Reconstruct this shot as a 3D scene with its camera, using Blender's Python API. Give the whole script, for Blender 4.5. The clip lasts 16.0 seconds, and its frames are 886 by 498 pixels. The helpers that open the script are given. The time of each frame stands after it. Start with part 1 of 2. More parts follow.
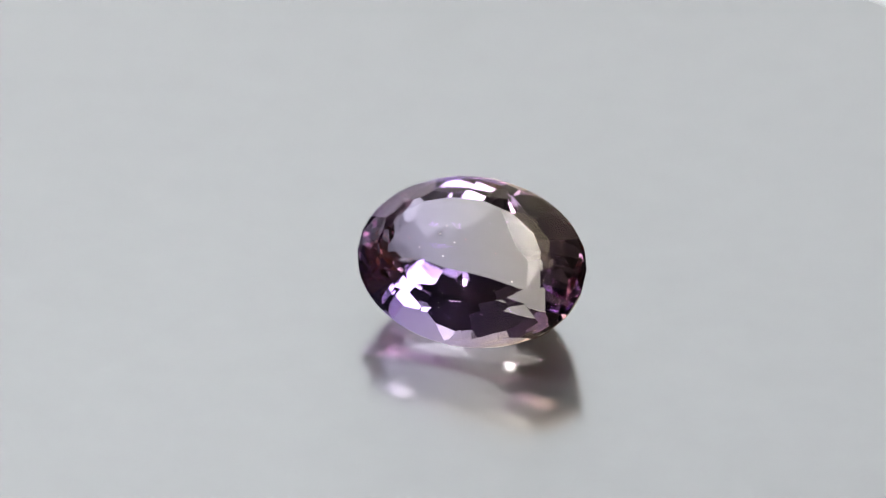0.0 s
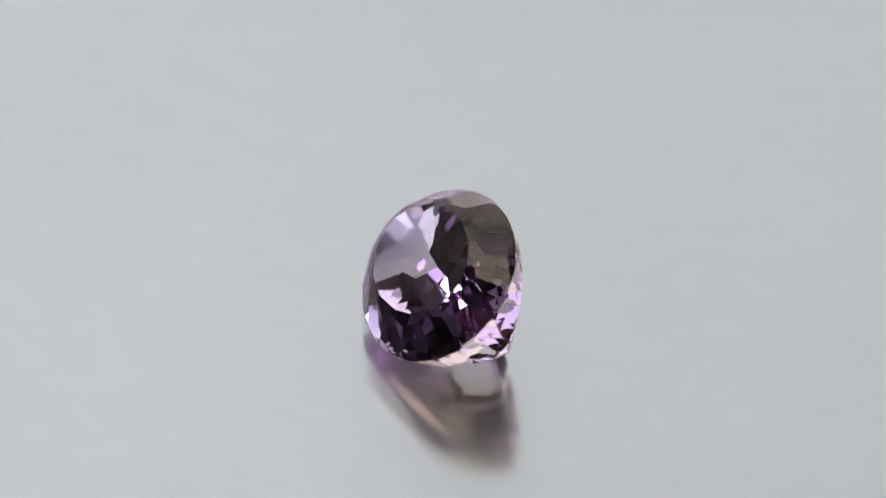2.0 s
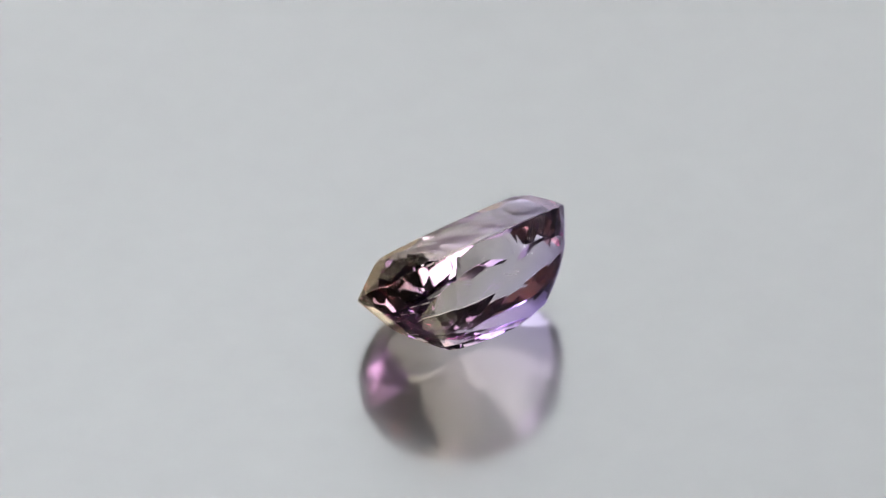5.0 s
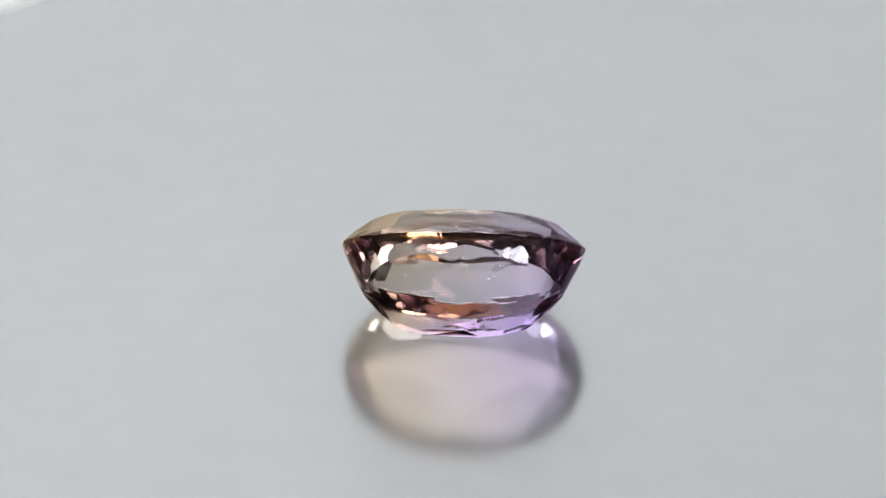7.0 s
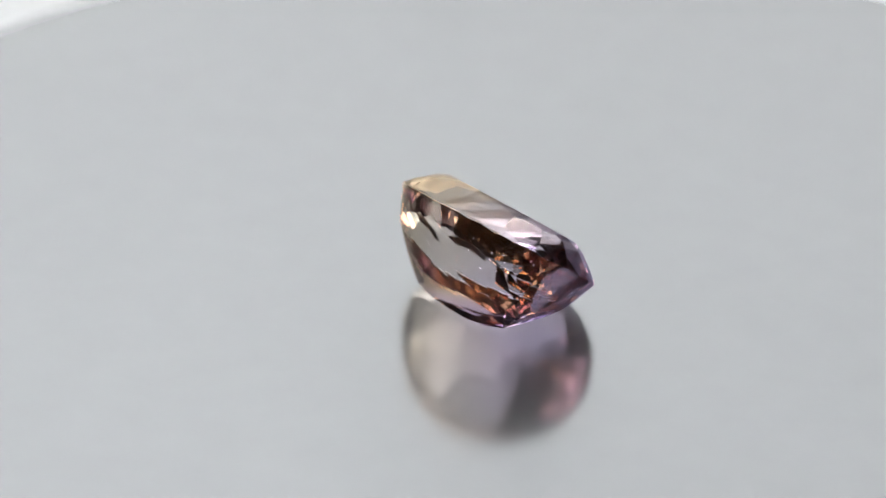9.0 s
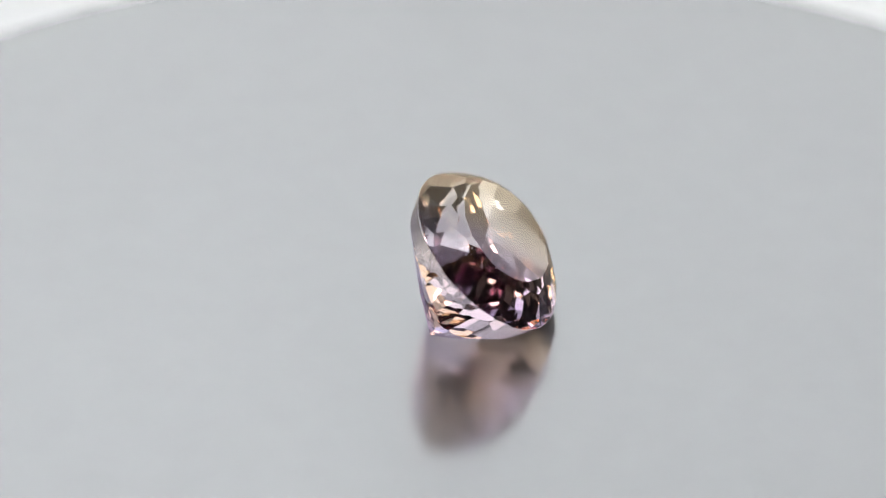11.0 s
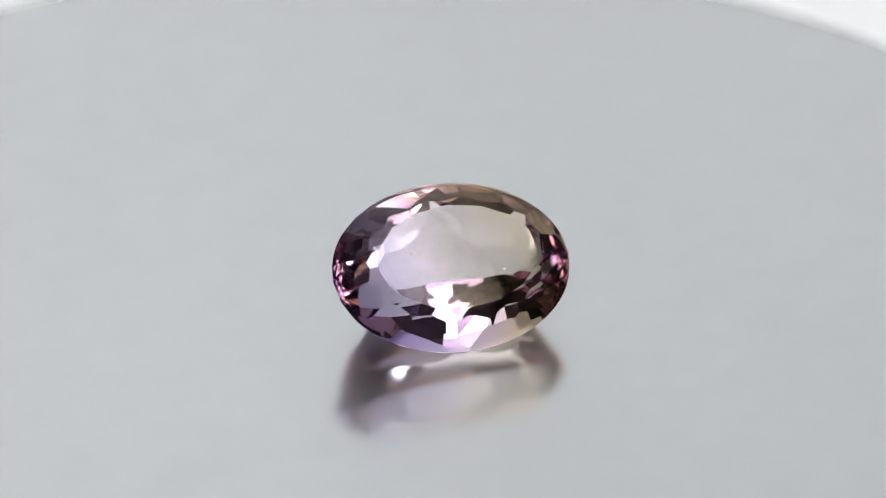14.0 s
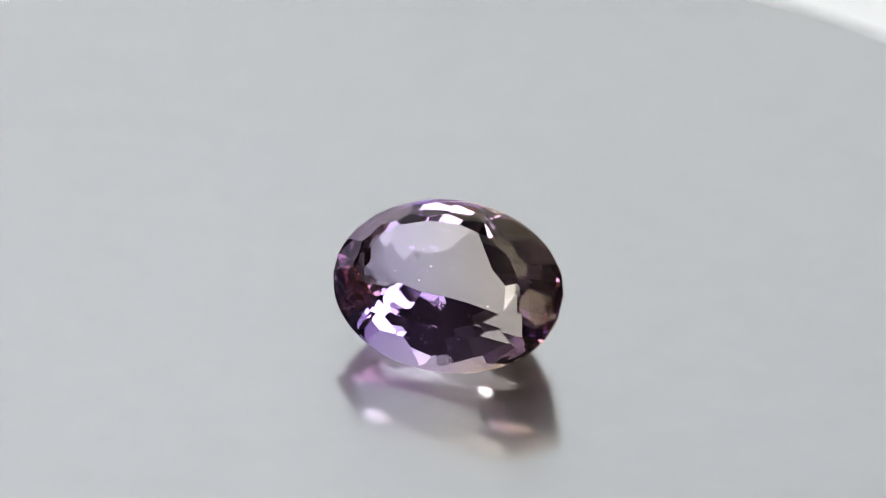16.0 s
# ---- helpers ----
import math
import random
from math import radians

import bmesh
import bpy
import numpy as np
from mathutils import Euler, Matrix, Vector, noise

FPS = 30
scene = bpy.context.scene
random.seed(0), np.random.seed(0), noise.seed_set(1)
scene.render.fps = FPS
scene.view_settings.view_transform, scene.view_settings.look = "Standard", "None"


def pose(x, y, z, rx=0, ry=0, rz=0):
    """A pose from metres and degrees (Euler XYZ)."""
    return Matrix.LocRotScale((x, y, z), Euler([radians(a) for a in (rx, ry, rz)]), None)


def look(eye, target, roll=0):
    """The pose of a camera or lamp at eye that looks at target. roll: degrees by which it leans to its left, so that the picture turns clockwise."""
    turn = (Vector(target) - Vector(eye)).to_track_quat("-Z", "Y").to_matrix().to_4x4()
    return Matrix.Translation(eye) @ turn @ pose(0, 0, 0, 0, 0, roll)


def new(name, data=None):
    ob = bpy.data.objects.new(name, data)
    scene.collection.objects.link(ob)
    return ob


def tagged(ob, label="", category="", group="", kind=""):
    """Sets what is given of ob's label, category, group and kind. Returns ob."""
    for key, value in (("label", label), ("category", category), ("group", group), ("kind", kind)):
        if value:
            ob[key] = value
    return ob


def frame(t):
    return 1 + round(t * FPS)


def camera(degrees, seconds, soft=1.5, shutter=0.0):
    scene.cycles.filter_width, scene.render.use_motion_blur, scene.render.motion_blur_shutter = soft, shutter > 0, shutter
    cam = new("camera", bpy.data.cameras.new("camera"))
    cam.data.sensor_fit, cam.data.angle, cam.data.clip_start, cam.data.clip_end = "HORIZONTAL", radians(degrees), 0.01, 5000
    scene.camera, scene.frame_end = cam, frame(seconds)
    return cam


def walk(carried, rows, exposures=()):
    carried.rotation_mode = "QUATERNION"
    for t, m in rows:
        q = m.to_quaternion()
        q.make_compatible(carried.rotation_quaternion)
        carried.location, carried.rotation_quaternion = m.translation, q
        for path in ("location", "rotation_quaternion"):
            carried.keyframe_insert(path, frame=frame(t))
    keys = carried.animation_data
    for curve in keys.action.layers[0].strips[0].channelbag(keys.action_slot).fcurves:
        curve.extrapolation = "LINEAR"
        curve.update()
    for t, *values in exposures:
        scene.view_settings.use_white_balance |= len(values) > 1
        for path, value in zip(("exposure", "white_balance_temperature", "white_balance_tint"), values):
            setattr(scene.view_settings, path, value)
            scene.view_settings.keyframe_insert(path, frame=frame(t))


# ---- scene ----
cam = camera(12, 16.0, 0.9)
EYE = (0.0, -0.27833, 0.15738)
walk(cam, [(0.0, look(EYE, (0, 0, 0))), (16.0, look(EYE, (0, 0, 0)))], [(0.0, 0.0), (16.0, 0.0)])
cam.data.dof.use_dof = True
cam.data.dof.focus_distance = 0.306
cam.data.dof.aperture_fstop = 19.0
scene.cycles.max_bounces = 24
scene.cycles.glossy_bounces = 16
scene.cycles.transmission_bounces = 24

# ---- light: a dim room; the lamps are the glowing diffusers built below ----
world = bpy.data.worlds.new("room_air")
world.use_nodes = True
world.node_tree.nodes["Background"].inputs[0].default_value = (0.8, 0.9, 1.0, 1)
world.node_tree.nodes["Background"].inputs[1].default_value = 0.02
scene.world = world
KEY_GLOW = 21.0     # small panels over the camera
FILL_GLOW = 6.5    # front softbox
BACK_GLOW = 14.0    # small panels under the tent roof
ROOF_GLOW = 1.9     # large overhead diffuser
FLOOD_GLOW = 21.8   # unseen hooded floods, added to brighten the backdrop
BAR_GLOW = 0.9      # unseen low bar added behind the turntable


# ---- materials ----
def material(name, color, rough=0.5, metal=0.0, scale=40.0, vary=0.06, bump=0.0, bump_scale=400.0, emit=0.0):
    mat = bpy.data.materials.new(name)
    mat.use_nodes = True
    nt = mat.node_tree
    b = nt.nodes["Principled BSDF"]
    co = nt.nodes.new("ShaderNodeTexCoord")
    big = nt.nodes.new("ShaderNodeTexNoise")
    big.inputs["Scale"].default_value = scale
    big.inputs["Detail"].default_value = 5
    nt.links.new(co.outputs["Object"], big.inputs["Vector"])
    mix = nt.nodes.new("ShaderNodeMix")
    mix.data_type = "RGBA"
    mix.inputs[6].default_value = tuple(c * (1 - vary) for c in color) + (1,)
    mix.inputs[7].default_value = tuple(min(1, c * (1 + vary)) for c in color) + (1,)
    nt.links.new(big.outputs["Fac"], mix.inputs[0])
    nt.links.new(mix.outputs[2], b.inputs["Base Color"])
    b.inputs["Roughness"].default_value = rough
    b.inputs["Metallic"].default_value = metal
    if bump:
        fine = nt.nodes.new("ShaderNodeTexNoise")
        fine.inputs["Scale"].default_value = bump_scale
        fine.inputs["Detail"].default_value = 3
        nt.links.new(co.outputs["Object"], fine.inputs["Vector"])
        bn = nt.nodes.new("ShaderNodeBump")
        bn.inputs["Strength"].default_value = bump
        bn.inputs["Distance"].default_value = 0.0002
        nt.links.new(fine.outputs["Fac"], bn.inputs["Height"])
        nt.links.new(bn.outputs["Normal"], b.inputs["Normal"])
    if emit:
        b.inputs["Emission Color"].default_value = (*color, 1)
        b.inputs["Emission Strength"].default_value = emit
    return mat




def plate_material():
    """Satin metal: a mirror-like polish under a broad haze, uneven with wiping."""
    mat = material("satin_aluminium", (0.605, 0.612, 0.617), 0.15, 1.0, 30.0, 0.015, 0.02, 900.0)
    nt = mat.node_tree
    polish = nt.nodes["Principled BSDF"]
    haze = nt.nodes.new("ShaderNodeBsdfPrincipled")
    haze.inputs["Base Color"].default_value = (0.592, 0.600, 0.612, 1)
    haze.inputs["Metallic"].default_value = 1.0
    haze.inputs["Roughness"].default_value = 0.36
    wipe = nt.nodes.new("ShaderNodeTexNoise")
    wipe.inputs["Scale"].default_value = 35.0
    wipe.inputs["Detail"].default_value = 4
    amount = nt.nodes.new("ShaderNodeMapRange")
    amount.inputs["To Min"].default_value = 0.265
    amount.inputs["To Max"].default_value = 0.285
    nt.links.new(wipe.outputs["Fac"], amount.inputs["Value"])
    mix = nt.nodes.new("ShaderNodeMixShader")
    nt.links.new(amount.outputs["Result"], mix.inputs[0])
    nt.links.new(polish.outputs[0], mix.inputs[1])
    nt.links.new(haze.outputs[0], mix.inputs[2])
    nt.links.new(mix.outputs[0], nt.nodes["Material Output"].inputs["Surface"])
    return mat


DISC = plate_material()
DISC_SIDE = material("turned_aluminium_edge", (0.72, 0.73, 0.74), 0.3, 1.0, 60.0, 0.05, 0.1, 700.0)
PAPER = material("white_backdrop_paper", (0.86, 0.87, 0.88), 0.8, 0.0, 6.0, 0.02, 0.15, 900.0)
WALL = material("grey_room_paint", (0.20, 0.20, 0.21), 0.8, 0.0, 3.0, 0.08, 0.2, 120.0)
HOUSING = material("black_lamp_housing", (0.03, 0.03, 0.032), 0.45, 0.0, 30.0, 0.2)
KEY = material("key_diffuser", (1.0, 0.985, 0.96), 0.6, emit=KEY_GLOW)
FILL = material("fill_diffuser", (1.0, 0.985, 0.96), 0.6, emit=FILL_GLOW)
BACK = material("back_diffuser", (0.97, 0.98, 1.0), 0.6, emit=BACK_GLOW)
ROOF = material("overhead_diffuser", (0.96, 0.985, 1.0), 0.6, emit=ROOF_GLOW)
FLOOD = material("added_flood_diffuser", (0.97, 0.99, 1.0), 0.6, emit=FLOOD_GLOW)
BAR = material("added_bar_diffuser", (1.0, 0.97, 0.93), 0.6, emit=BAR_GLOW)


def gem_material(name, frost):
    mat = bpy.data.materials.new(name)
    mat.use_nodes = True
    nt = mat.node_tree
    nt.nodes.remove(nt.nodes["Principled BSDF"])
    out = nt.nodes["Material Output"]
    co = nt.nodes.new("ShaderNodeTexCoord")
    warp = nt.nodes.new("ShaderNodeTexNoise")
    warp.inputs["Scale"].default_value = 120.0
    warp.inputs["Detail"].default_value = 2
    sep = nt.nodes.new("ShaderNodeSeparateXYZ")
    nt.links.new(co.outputs["Object"], sep.inputs[0])
    nt.links.new(co.outputs["Object"], warp.inputs["Vector"])
    # zone = x along the stone, unevenly bent
    m1 = nt.nodes.new("ShaderNodeMath")
    m1.operation = "MULTIPLY_ADD"
    m1.inputs[1].default_value = 1 / 0.018
    m1.inputs[2].default_value = 0.5
    lean = nt.nodes.new("ShaderNodeMath")     # the golden zone lies obliquely
    lean.operation = "MULTIPLY_ADD"
    lean.inputs[1].default_value = 0.20
    nt.links.new(sep.outputs["Y"], lean.inputs[0])
    nt.links.new(sep.outputs["X"], lean.inputs[2])
    sink = nt.nodes.new("ShaderNodeMath")     # and lies towards the table
    sink.operation = "MULTIPLY_ADD"
    sink.inputs[1].default_value = 0.80
    nt.links.new(sep.outputs["Z"], sink.inputs[0])
    nt.links.new(lean.outputs[0], sink.inputs[2])
    nt.links.new(sink.outputs[0], m1.inputs[0])
    m2 = nt.nodes.new("ShaderNodeMath")
    m2.operation = "MULTIPLY_ADD"
    m2.inputs[1].default_value = 0.20
    nt.links.new(warp.outputs["Fac"], m2.inputs[0])
    nt.links.new(m1.outputs[0], m2.inputs[2])
    m3 = nt.nodes.new("ShaderNodeMath")
    m3.operation = "SUBTRACT"
    m3.inputs[1].default_value = 0.10
    nt.links.new(m2.outputs[0], m3.inputs[0])
    def zoned(stops):
        ramp = nt.nodes.new("ShaderNodeValToRGB")
        els = ramp.color_ramp.elements
        els[0].position, els[0].color = stops[0][0], (*stops[0][1], 1)
        els[1].position, els[1].color = stops[-1][0], (*stops[-1][1], 1)
        for at, c in stops[1:-1]:
            els.new(at).color = (*c, 1)
        nt.links.new(m3.outputs[0], ramp.inputs["Fac"])
        return ramp.outputs["Color"]

    # pale where light goes straight through, richer for light that bounces inside
    clear = nt.nodes.new("ShaderNodeBsdfRefraction")
    clear.inputs["IOR"].default_value = 1.55
    clear.inputs["Roughness"].default_value = frost
    nt.links.new(zoned([(0.02, (0.74, 0.675, 0.855)), (0.30, (0.845, 0.81, 0.868)), (0.48, (0.865, 0.83, 0.855)), (0.70, (0.84, 0.79, 0.73)), (1.0, (0.82, 0.75, 0.62))]), clear.inputs["Color"])
    inner = nt.nodes.new("ShaderNodeBsdfGlossy")
    inner.inputs["Roughness"].default_value = frost
    nt.links.new(zoned([(0.02, (0.65, 0.54, 0.86)), (0.28, (0.76, 0.66, 0.855)), (0.42, (0.82, 0.71, 0.77)), (0.55, (0.90, 0.765, 0.61)), (1.0, (0.87, 0.70, 0.48))]), inner.inputs["Color"])
    edge = nt.nodes.new("ShaderNodeFresnel")
    edge.inputs["IOR"].default_value = 1.55
    blend = nt.nodes.new("ShaderNodeMixShader")
    nt.links.new(edge.outputs[0], blend.inputs[0])
    nt.links.new(clear.outputs[0], blend.inputs[1])
    nt.links.new(inner.outputs[0], blend.inputs[2])
    nt.links.new(blend.outputs[0], out.inputs["Surface"])
    return mat


GEM = gem_material("bicolour_quartz", 0.0)
GROUND = gem_material("ground_quartz_edge", 0.3)
FLAW = material("pale_flaw", (0.75, 0.7, 0.72), 0.6)


# ---- helpers for meshes ----
def link_bm(name, bm, mats, parent=None, label="", smooth=False):
    me = bpy.data.meshes.new(name)
    bmesh.ops.recalc_face_normals(bm, faces=bm.faces)
    for f in bm.faces:
        f.smooth = smooth
    bm.to_mesh(me)
    bm.free()
    for m in (mats if isinstance(mats, (list, tuple)) else [mats]):
        me.materials.append(m)
    ob = new(name, me)
    if parent:
        ob.parent = parent
    if label:
        ob["label"] = label
    return ob


def part(name, bm, mat, parent, label="", smooth=False):
    return link_bm(name, bm, mat, parent, label, smooth)


def box_bm(x0, y0, z0, x1, y1, z1, bevel=0.0):
    bm = bmesh.new()
    bmesh.ops.create_cube(bm, size=1)
    for v in bm.verts:
        v.co = Vector(((x0 + x1) / 2 + v.co.x * (x1 - x0), (y0 + y1) / 2 + v.co.y * (y1 - y0), (z0 + z1) / 2 + v.co.z * (z1 - z0)))
    if bevel:
        bmesh.ops.bevel(bm, geom=bm.edges[:], offset=bevel, segments=2, affect="EDGES", profile=0.5)
    return bm


def lathe_bm(profile, n):
    """A closed turned body from (r, z) points, top centre first."""
    bm = bmesh.new()
    rings = []
    for r, z in profile:
        if r == 0:
            rings.append([bm.verts.new((0, 0, z))])
        else:
            rings.append([bm.verts.new((r * math.cos(2 * math.pi * i / n), r * math.sin(2 * math.pi * i / n), z)) for i in range(n)])
    for a, b in zip(rings, rings[1:]):
        for i in range(n):
            j = (i + 1) % n
            loop = [a[i % len(a)], a[j % len(a)], b[j % len(b)], b[i % len(b)]]
            loop = [v for k, v in enumerate(loop) if v not in loop[:k]]
            bm.faces.new(loop)
    return bm


# ---- room and backdrop ----
FLOOR_Z = -0.026


def room():
    t, a, h = 0.05, 1.3, 1.6
    for name, b in (("wall_north", (-a - t, a, FLOOR_Z, a + t, a + t, h)), ("wall_south", (-a - t, -a - t, FLOOR_Z, a + t, -a, h)),
                    ("wall_east", (a, -a, FLOOR_Z, a + t, a, h)), ("wall_west", (-a - t, -a, FLOOR_Z, -a, a, h)),
                    ("ceiling", (-a - t, -a - t, h, a + t, a + t, h + t)), ("floor", (-a - t, -a - t, FLOOR_Z - t, a + t, a + t, FLOOR_Z))):
        tagged(link_bm(name, box_bm(*b), WALL), "plain grey painted surface closing the dim room", name.split("_")[0], kind="structure")


def backdrop():
    # paper that lies under the turntable and curves up behind it
    bm = bmesh.new()
    prof = [(-0.085, 0.0), (0.22, 0.0)]
    r = 0.16
    for i in range(1, 25):
        a = math.radians(90 * i / 24)
        prof.append((0.22 + r * math.sin(a), r - r * math.cos(a)))
    prof.append((0.38, 0.60))
    n = len(prof)
    z0 = FLOOR_Z + 0.002
    th = 0.0006
    rows = []
    for x in (-0.45, 0.45):
        up, lo = [], []
        for k, (y, z) in enumerate(prof):
            p, q = prof[max(k - 1, 0)], prof[min(k + 1, n - 1)]
            d = Vector((q[0] - p[0], q[1] - p[1])).normalized()
            up.append(bm.verts.new((x, y - d.y * th, z0 + z + d.x * th)))
            lo.append(bm.verts.new((x, y + d.y * th, z0 + z - d.x * th)))
        rows.append((up, lo))
    (ua, la), (ub, lb) = rows
    for k in range(n - 1):
        bm.faces.new((ua[k], ua[k + 1], ub[k + 1], ub[k]))
        bm.faces.new((la[k], la[k + 1], lb[k + 1], lb[k]))
        bm.faces.new((ua[k], ua[k + 1], la[k + 1], la[k]))
        bm.faces.new((ub[k], ub[k + 1], lb[k + 1], lb[k]))
    for k in (0, n - 1):
        bm.faces.new((ua[k], ub[k], lb[k], la[k]))
    ob = link_bm("backdrop", bm, PAPER, smooth=False)
    tagged(ob, "bright white paper sweep curving up behind the turntable", "backdrop", kind="structure")


# ---- turntable ----
DISC_R = 0.06146


def turntable():
    base = new("turntable")
    tagged(base, "round satin grey metal turntable plate with polished top", "turntable")
    R = DISC_R
    part("plate", lathe_bm([(0, 0), (R - 0.0008, 0), (R - 0.0002, -0.0003), (R, -0.0009), (R, -0.0065), (R - 0.0006, -0.0072), (0, -0.0072)], 192), DISC, base)
    part("foot", lathe_bm([(0, -0.0074), (0.040, -0.0074), (0.042, -0.009), (0.042, -0.0225), (0.0405, -0.0233), (0, -0.0233)], 96), HOUSING, base, "black turning foot under the plate")
    # a fine hairline scratch in the polish, a little bent
    bm = bmesh.new()
    a, b = Vector((0.0246, -0.0044, 0)), Vector((0.0178, 0.0052, 0))
    side = (b - a).cross(Vector((0, 0, 1))).normalized()
    rows = []
    for k in range(13):
        t = k / 12
        mid = a.lerp(b, t) + side * 0.0004 * math.sin(math.pi * t)
        half = 0.000008 * math.sin(math.pi * (0.06 + 0.88 * t))
        rows.append([bm.verts.new(mid + side * half * c + Vector((0, 0, z))) for c, z in ((-1, 0.0), (0, 0.0000012), (1, 0.0))])
    for p, q in zip(rows, rows[1:]):
        for k in (0, 1):
            bm.faces.new((p[k], p[k + 1], q[k + 1], q[k]))
    part("scratch", bm, DISC, base, "fine pale hairline scratch in the polish")
    return base


# ---- gemstone ----
LEN, WID = 0.018, 0.01313
TILT, LEAN, SPIN = 39.79, 1.22, -0.39
REST = pose(0, 0, 0, 0, LEAN, 0) @ pose(0, 0, 0, TILT, 0, 0) @ pose(0, 0, 0, 0, 0, SPIN)


def convex(planes):
    """Faces of the solid cut by planes (n, d, name): n.x <= d."""
    faces = []
    for i, (n, d, name) in enumerate(planes):
        a = n.orthogonal().normalized()
        b = n.cross(a)
        poly = [n * d + (a * s + b * u) * 10 for s, u in ((-1, -1), (1, -1), (1, 1), (-1, 1))]
        for j, (m, e, _) in enumerate(planes):
            if j == i or not poly:
                continue
            out = []
            for k, p in enumerate(poly):
                q = poly[(k + 1) % len(poly)]
                dp, dq = m.dot(p) - e, m.dot(q) - e
                if dp <= 1e-9:
                    out.append(p)
                if (dp < -1e-9 and dq > 1e-9) or (dp > 1e-9 and dq < -1e-9):
                    out.append(p + (q - p) * (dp / (dp - dq)))
            poly = out
        if len(poly) >= 3:
            faces.append((poly, name))
    return faces


def cut(a, b, count, shift, wear=0.0):
    """count facets between two outlines (reach, reach along y, height, what it is longer along x)."""
    out = []
    for i in range(count):
        th = 2 * math.pi * (i + shift) / count
        c, s = math.cos(th), math.sin(th)
        ha, hb = (math.hypot((o[0] + o[3]) * c, o[1] * s) for o in (a, b))
        dz, dh = abs(a[2] - b[2]), ha - hb
        n = Vector((dz * c, dz * s, math.copysign(dh, b[2] - a[2])))
        p = Vector((ha * c, ha * s, a[2]))
        size = n.length
        n = n / size
        d = n.dot(p)
        if wear:
            # a cutter's small errors of angle and depth, about the middle of the facet
            mid = Vector((((ha + hb) / 2) * c, ((ha + hb) / 2) * s, (a[2] + b[2]) / 2))
            n = (n + Vector([random.uniform(-wear, wear) for _ in range(3)])).normalized()
            d = n.dot(mid) * (1 - random.uniform(0, wear * 0.3))
        out.append((n, d))
    return out


TABLE_Z = 0.313
CROWN = [((0.992, 0.992, 0.003, 0), (0.897, 0.897, 0.130, 0), 32, 0.5), ((0.997, 0.997, 0.004, 0), (0.708, 0.648, TABLE_Z, 0), 16, 0.0),
         ((0.776, 0.712, 0.256, 0), (0.664, 0.604, TABLE_Z, 0), 16, 0.5)]
# the pavilion's bulge: (reach, height, what it is longer along x), girdle to keel
BULGE = [(0.998, -0.030, 0.0), (0.962, -0.121, 0.003), (0.935, -0.192, 0.009), (0.905, -0.255, 0.022), (0.862, -0.334, 0.046), (0.815, -0.383, 0.076),
         (0.735, -0.454, 0.130), (0.635, -0.538, 0.190), (0.530, -0.621, 0.246), (0.420, -0.705, 0.300), (0.290, -0.803, 0.350), (0.020, -1.004, 0.430)]


def bulge(z):
    r, dx = (float(np.interp(-z, [-b[1] for b in BULGE], [b[k] for b in BULGE])) for k in (0, 2))
    return r, r, z, dx


LEVELS = [-0.030, -0.125, -0.215, -0.305, -0.390, -0.475, -0.565, -0.660, -0.770, -1.002]
PAVILION = [(bulge(a), bulge(b), 56 if k == 0 else 28, 0.5 * ((k + 1) % 2)) for k, (a, b) in enumerate(zip(LEVELS, LEVELS[1:]))]
PAVILION.append(((0.02, 0.02, -0.961, 0.45), (0.02, 0.02, -1.006, 0.20), 2, 0.0))


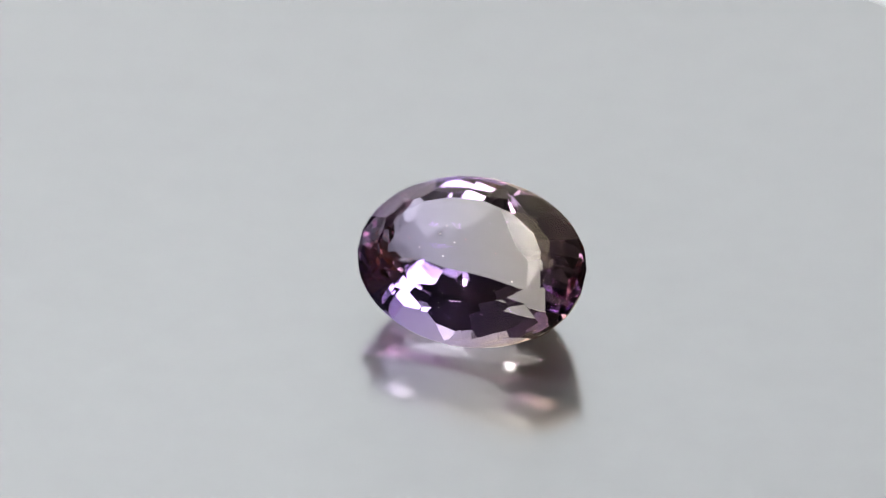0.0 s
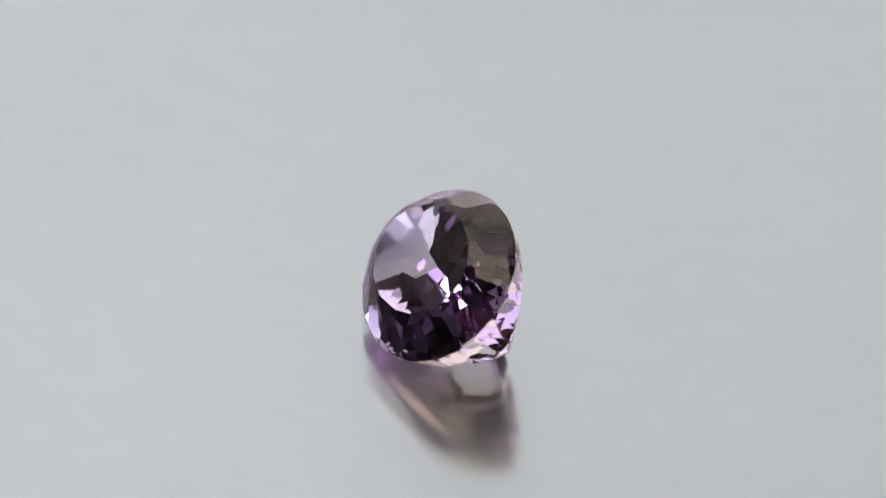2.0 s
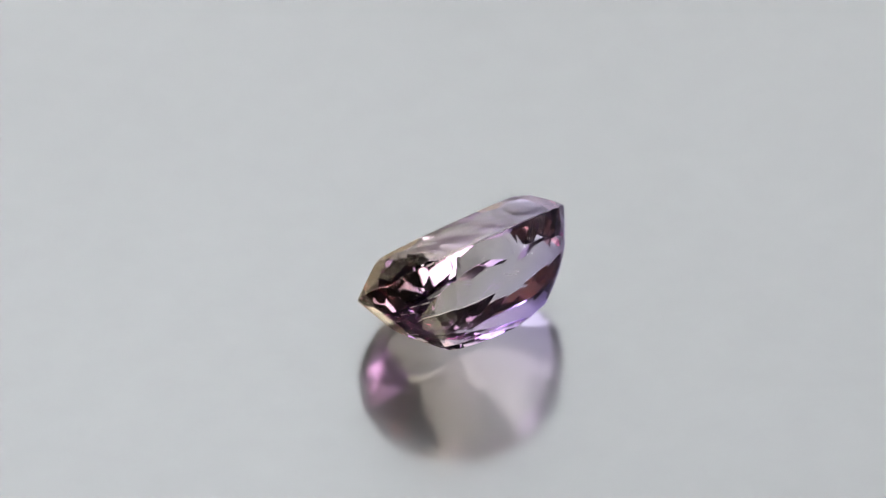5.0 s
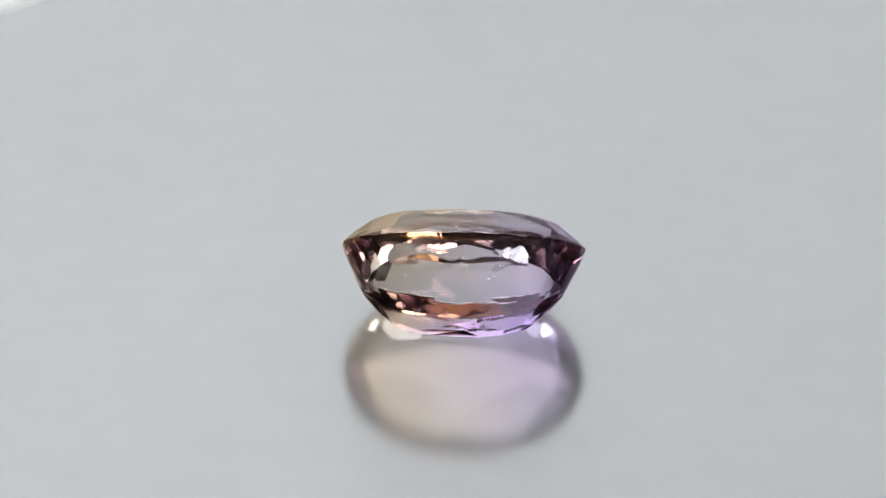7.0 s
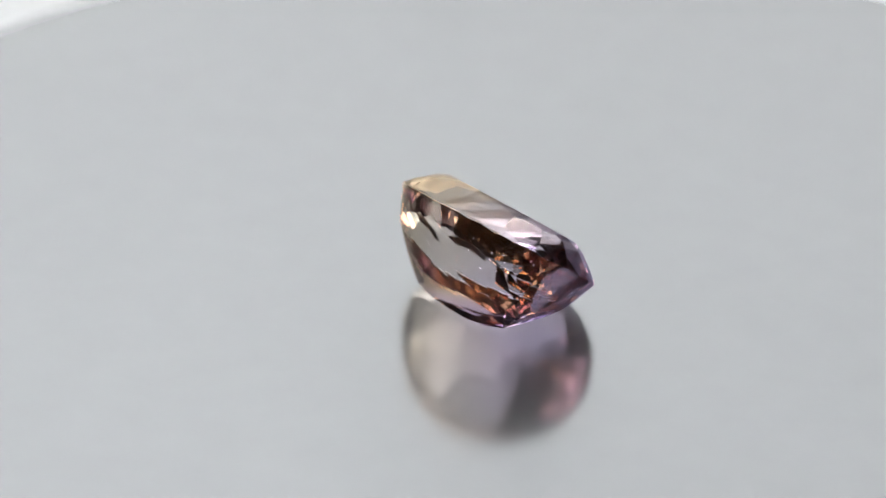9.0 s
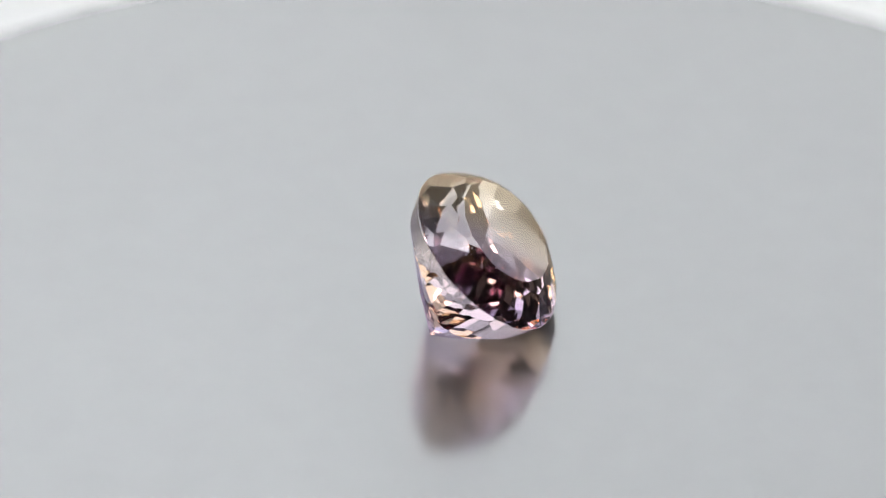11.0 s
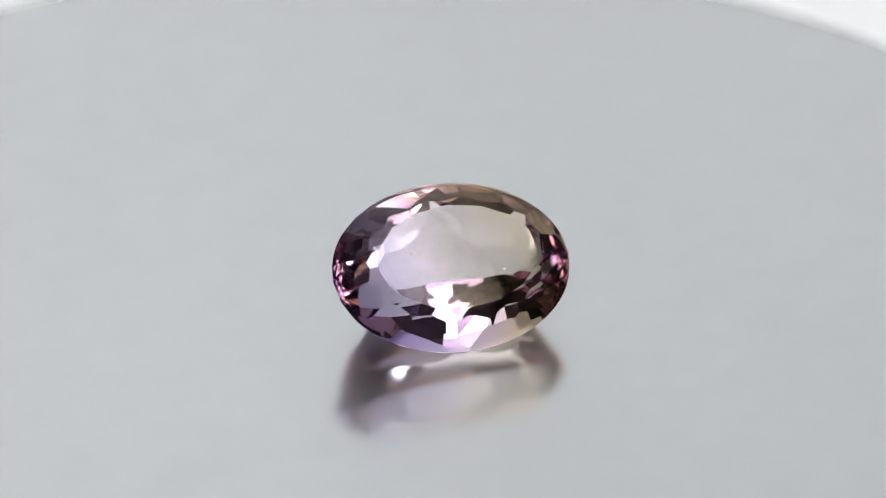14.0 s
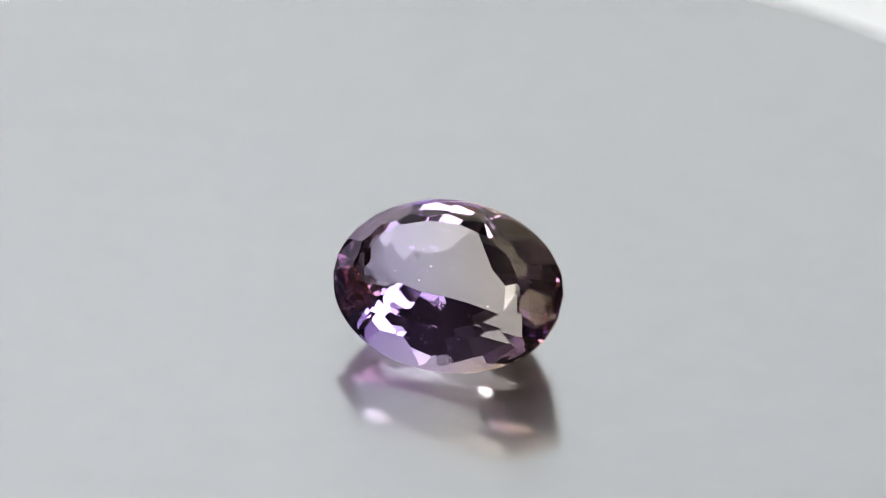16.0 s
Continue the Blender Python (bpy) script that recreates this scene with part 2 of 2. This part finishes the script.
def gemstone():
    planes = [(Vector((0, 0, 1)), TABLE_Z, "table")]
    planes += [(*p, "girdle") for p in cut((1, 1, 0.1, 0), (1, 1, -0.1, 0), 64, 0.5)]
    for c in CROWN:
        planes += [(*p, "crown") for p in cut(*c, 0.020)]
    for c in PAVILION:
        planes += [(*p, "pavilion") for p in cut(*c, 0.004 if c[1][2] < -1.0 else 0.024 if c[1][2] < -0.4 else 0.018)]
    kinds = ["table", "crown", "girdle", "pavilion"]
    bm = bmesh.new()
    kind = bm.faces.layers.int.new("kind")
    for poly, name in convex(planes):
        f = bm.faces.new([bm.verts.new((p.x * LEN / 2, p.y * WID / 2, p.z * WID / 2)) for p in poly])
        f[kind] = kinds.index(name)
    bmesh.ops.remove_doubles(bm, verts=bm.verts[:], dist=1e-5)
    bmesh.ops.dissolve_degenerate(bm, dist=5e-6, edges=bm.edges[:])
    bmesh.ops.recalc_face_normals(bm, faces=bm.faces)
    # worn facet edges
    bmesh.ops.bevel(bm, geom=bm.edges[:], offset=3.0e-5, segments=1, affect="EDGES", clamp_overlap=True)
    base = new("gemstone")
    tagged(base, "clear oval faceted violet and peach quartz gemstone lying tilted", "gemstone")
    labels = ("flat polished table facet", "faceted crown", "thin greyish ground girdle band", "deep faceted pavilion with a keel")
    for k, name in enumerate(kinds):
        me = bpy.data.meshes.new(name)
        b2 = bm.copy()
        lay = b2.faces.layers.int["kind"]
        bmesh.ops.delete(b2, geom=[f for f in b2.faces if f[lay] != k], context="FACES")
        b2.to_mesh(me)
        b2.free()
        me.materials.append(GROUND if name == "girdle" else GEM)
        ob = new(name, me)
        ob.parent = base
        ob["label"] = labels[k]
    # small pale flaws inside the stone
    for _ in range(9):
        flake = bmesh.new()
        bmesh.ops.create_icosphere(flake, subdivisions=1, radius=random.uniform(2.5e-5, 7e-5))
        for v in flake.verts:
            v.co *= random.uniform(0.5, 1.3)
        place = Vector((random.uniform(-0.55, 0.55) * LEN / 2, random.uniform(-0.45, 0.45) * WID / 2, random.uniform(-0.3, 0.2) * WID / 2))
        flake.transform(pose(*place, random.uniform(0, 180), random.uniform(0, 180)) @ Matrix.Diagonal((2.2, 1.0, 0.35, 1)))
        part("inclusion", flake, FLAW, base, "tiny pale flaw inside the stone")
    low = min((REST @ v.co).z for v in bm.verts)
    bm.free()
    return base, low


# ---- lamps ----
def lamp(name, eye, target, w, h, glow, label, top=1.6, hood=0.0):
    """A panel lamp that hangs on a stem from the height top; a hood shades its sides."""
    m = look(eye, target)
    base = new(name)
    base.matrix_world = m
    tagged(base, label, "lamp")
    d = 0.03
    part("housing", box_bm(-w / 2 - 0.008, -h / 2 - 0.008, 0.003, w / 2 + 0.008, h / 2 + 0.008, d, 0.003), HOUSING, base)
    part("diffuser", box_bm(-w / 2, -h / 2, -0.001, w / 2, h / 2, 0.0026, 0.0005), glow, base, "glowing white diffuser")
    if hood:
        t = 0.003
        a, b = w / 2 + 0.002, h / 2 + 0.002
        for x0, y0, x1, y1 in ((-a - t, -b - t, -a, b + t), (a, -b - t, a + t, b + t), (-a, -b - t, a, -b), (-a, b, a, b + t)):
            part("hood_plate", box_bm(x0, y0, -hood, x1, y1, 0.0028), HOUSING, base)
    back = m @ Vector((0, 0, d - 0.004))
    stem = lathe_bm([(0, top - back.z), (0.006, top - back.z), (0.006, 0), (0, 0)], 16)
    stem.transform(m.inverted() @ Matrix.Translation(back))
    part("stem", stem, HOUSING, base)
    return base


# a hidden glowing bar, added to brighten the stone's underside and its reflection
def added_light_bar(y, half, z0, z1):
    base = new("added_light_bar")
    base.location = (0, y, FLOOR_Z + 0.003)
    tagged(base, "unseen low warm white light bar added behind the turntable", "lamp")
    part("housing", box_bm(-half - 0.008, 0.003, z0 - 0.006, half + 0.008, 0.022, z1 + 0.006, 0.002), HOUSING, base)
    part("diffuser", box_bm(-half, -0.001, z0, half, 0.0026, z1, 0.0005), BAR, base, "glowing warm white diffuser")
    for x in (-half * 0.8, half * 0.8):
        part("foot", box_bm(x - 0.012, -0.006, 0.0, x + 0.012, 0.03, z0 - 0.004, 0.001), HOUSING, base)
    return base


room()
backdrop()
table_disc = turntable()
stone, low = gemstone()
C = Vector((0.0005, -0.0130, 0.007))
ROOF_Z = 0.60
lamp("key_lamp", C + 0.45 * Vector((-0.2174, -0.2975, 0.9296)), C, 0.028, 0.070, KEY, "small bright square led lamp panel with a white diffuser")
lamp("fill_lamp", C + 0.45 * Vector((0.3002, -0.2647, 0.9164)), C, 0.075, 0.085, FILL, "softer square led lamp panel with a white diffuser")
lamp("front_softbox", C + 0.56 * Vector((0.36, -0.59, 0.723)), C, 0.26, 0.26, FILL, "large square softbox beside and above the camera")
lamp("back_lamp", C + 0.68 * Vector((-0.40, 0.43, 0.81)), C, 0.10, 0.10, BACK, "small led lamp panel beside the overhead diffuser")
lamp("back_lamp", C + 0.68 * Vector((0.46, 0.387, 0.80)), C, 0.10, 0.10, BACK, "small led lamp panel beside the overhead diffuser")
lamp("overhead_diffuser", (0, 0.13, ROOF_Z), (0, 0.1305, 0.0), 0.40, 0.46, ROOF, "large flat overhead diffuser of white fabric")
# two unseen floods added to brighten the backdrop, hooded away from the stone
for side, size in ((-1, 0.208), (1, 0.146)):
    lamp("added_flood_lamp", (side * 0.52, -0.22, 0.46), (side * 0.16, 0.38, 0.14), size, size, FLOOD, "unseen hooded flood lamp added to brighten the white backdrop", 1.6, 0.42)
added_light_bar(0.255, 0.22, 0.04, 0.098)


# ---- what moves ----
RATE, PHASE = -22.539, 6.50
STONE_PATH = [
    (0.0, 2.04, -11.25),
    (0.5, 1.51, -11.65),
    (1.0, 0.79, -11.95),
    (1.5, 0.20, -12.78),
    (2.0, -0.39, -13.15),
    (2.5, -0.83, -13.23),
    (3.0, -0.26, -12.45),
    (3.5, 0.69, -11.64),
    (4.0, 1.31, -10.86),
    (4.5, 1.48, -10.42),
    (5.0, 1.33, -9.95),
    (5.5, 1.05, -9.53),
    (6.0, 0.84, -9.21),
    (6.5, 0.88, -9.09),
    (7.0, 1.51, -9.22),
    (7.5, 1.84, -9.04),
    (8.0, 2.43, -8.55),
    (8.5, 2.97, -7.91),
    (9.0, 4.08, -7.06),
    (9.5, 4.25, -7.11),
    (10.0, 4.07, -7.78),
    (10.5, 3.70, -8.72),
    (11.0, 3.31, -9.56),
    (11.5, 3.08, -9.96),
    (12.0, 2.75, -10.26),
    (12.5, 2.69, -10.21),
    (13.0, 2.35, -10.49),
    (13.5, 1.26, -11.18),
    (14.0, 0.62, -12.11),
    (14.5, 0.42, -12.94),
    (15.0, 0.57, -13.75),
    (15.5, 0.59, -14.31),
    (16.0, 0.30, -14.79),
]
DISC_CENTRE = (0.44, -1.24, -0.07, -0.43, -4.99, 0.45)
DISC_WANDER = [(0.0, 0.0, 0.0), (9.0, 0.0, 0.0), (11.5, 0.1, -0.2), (13.0, 0.0, 0.9), (14.5, -0.6, 0.3), (16.0, 0.2, 0.0)]


def motions():
    rows = []
    for t, x, y in STONE_PATH:
        rows.append((t, pose(x / 1000, y / 1000, -low + 0.00002, 0, 0, RATE * (t - 14.5) + PHASE) @ REST))
    walk(stone, rows)
    rows = []
    cx, cy, kx, ky, rx, ry = DISC_CENTRE
    for i in range(17):
        a = radians(RATE * i)
        wx, wy = (float(np.interp(i, [w[0] for w in DISC_WANDER], [w[k] for w in DISC_WANDER])) for k in (1, 2))
        x = cx + kx * i + wx + math.cos(a) * rx - math.sin(a) * ry
        y = cy + ky * i + wy + math.sin(a) * rx + math.cos(a) * ry
        rows.append((i, pose(x / 1000, y / 1000, 0, 0, 0, RATE * i)))
    walk(table_disc, rows)


motions()
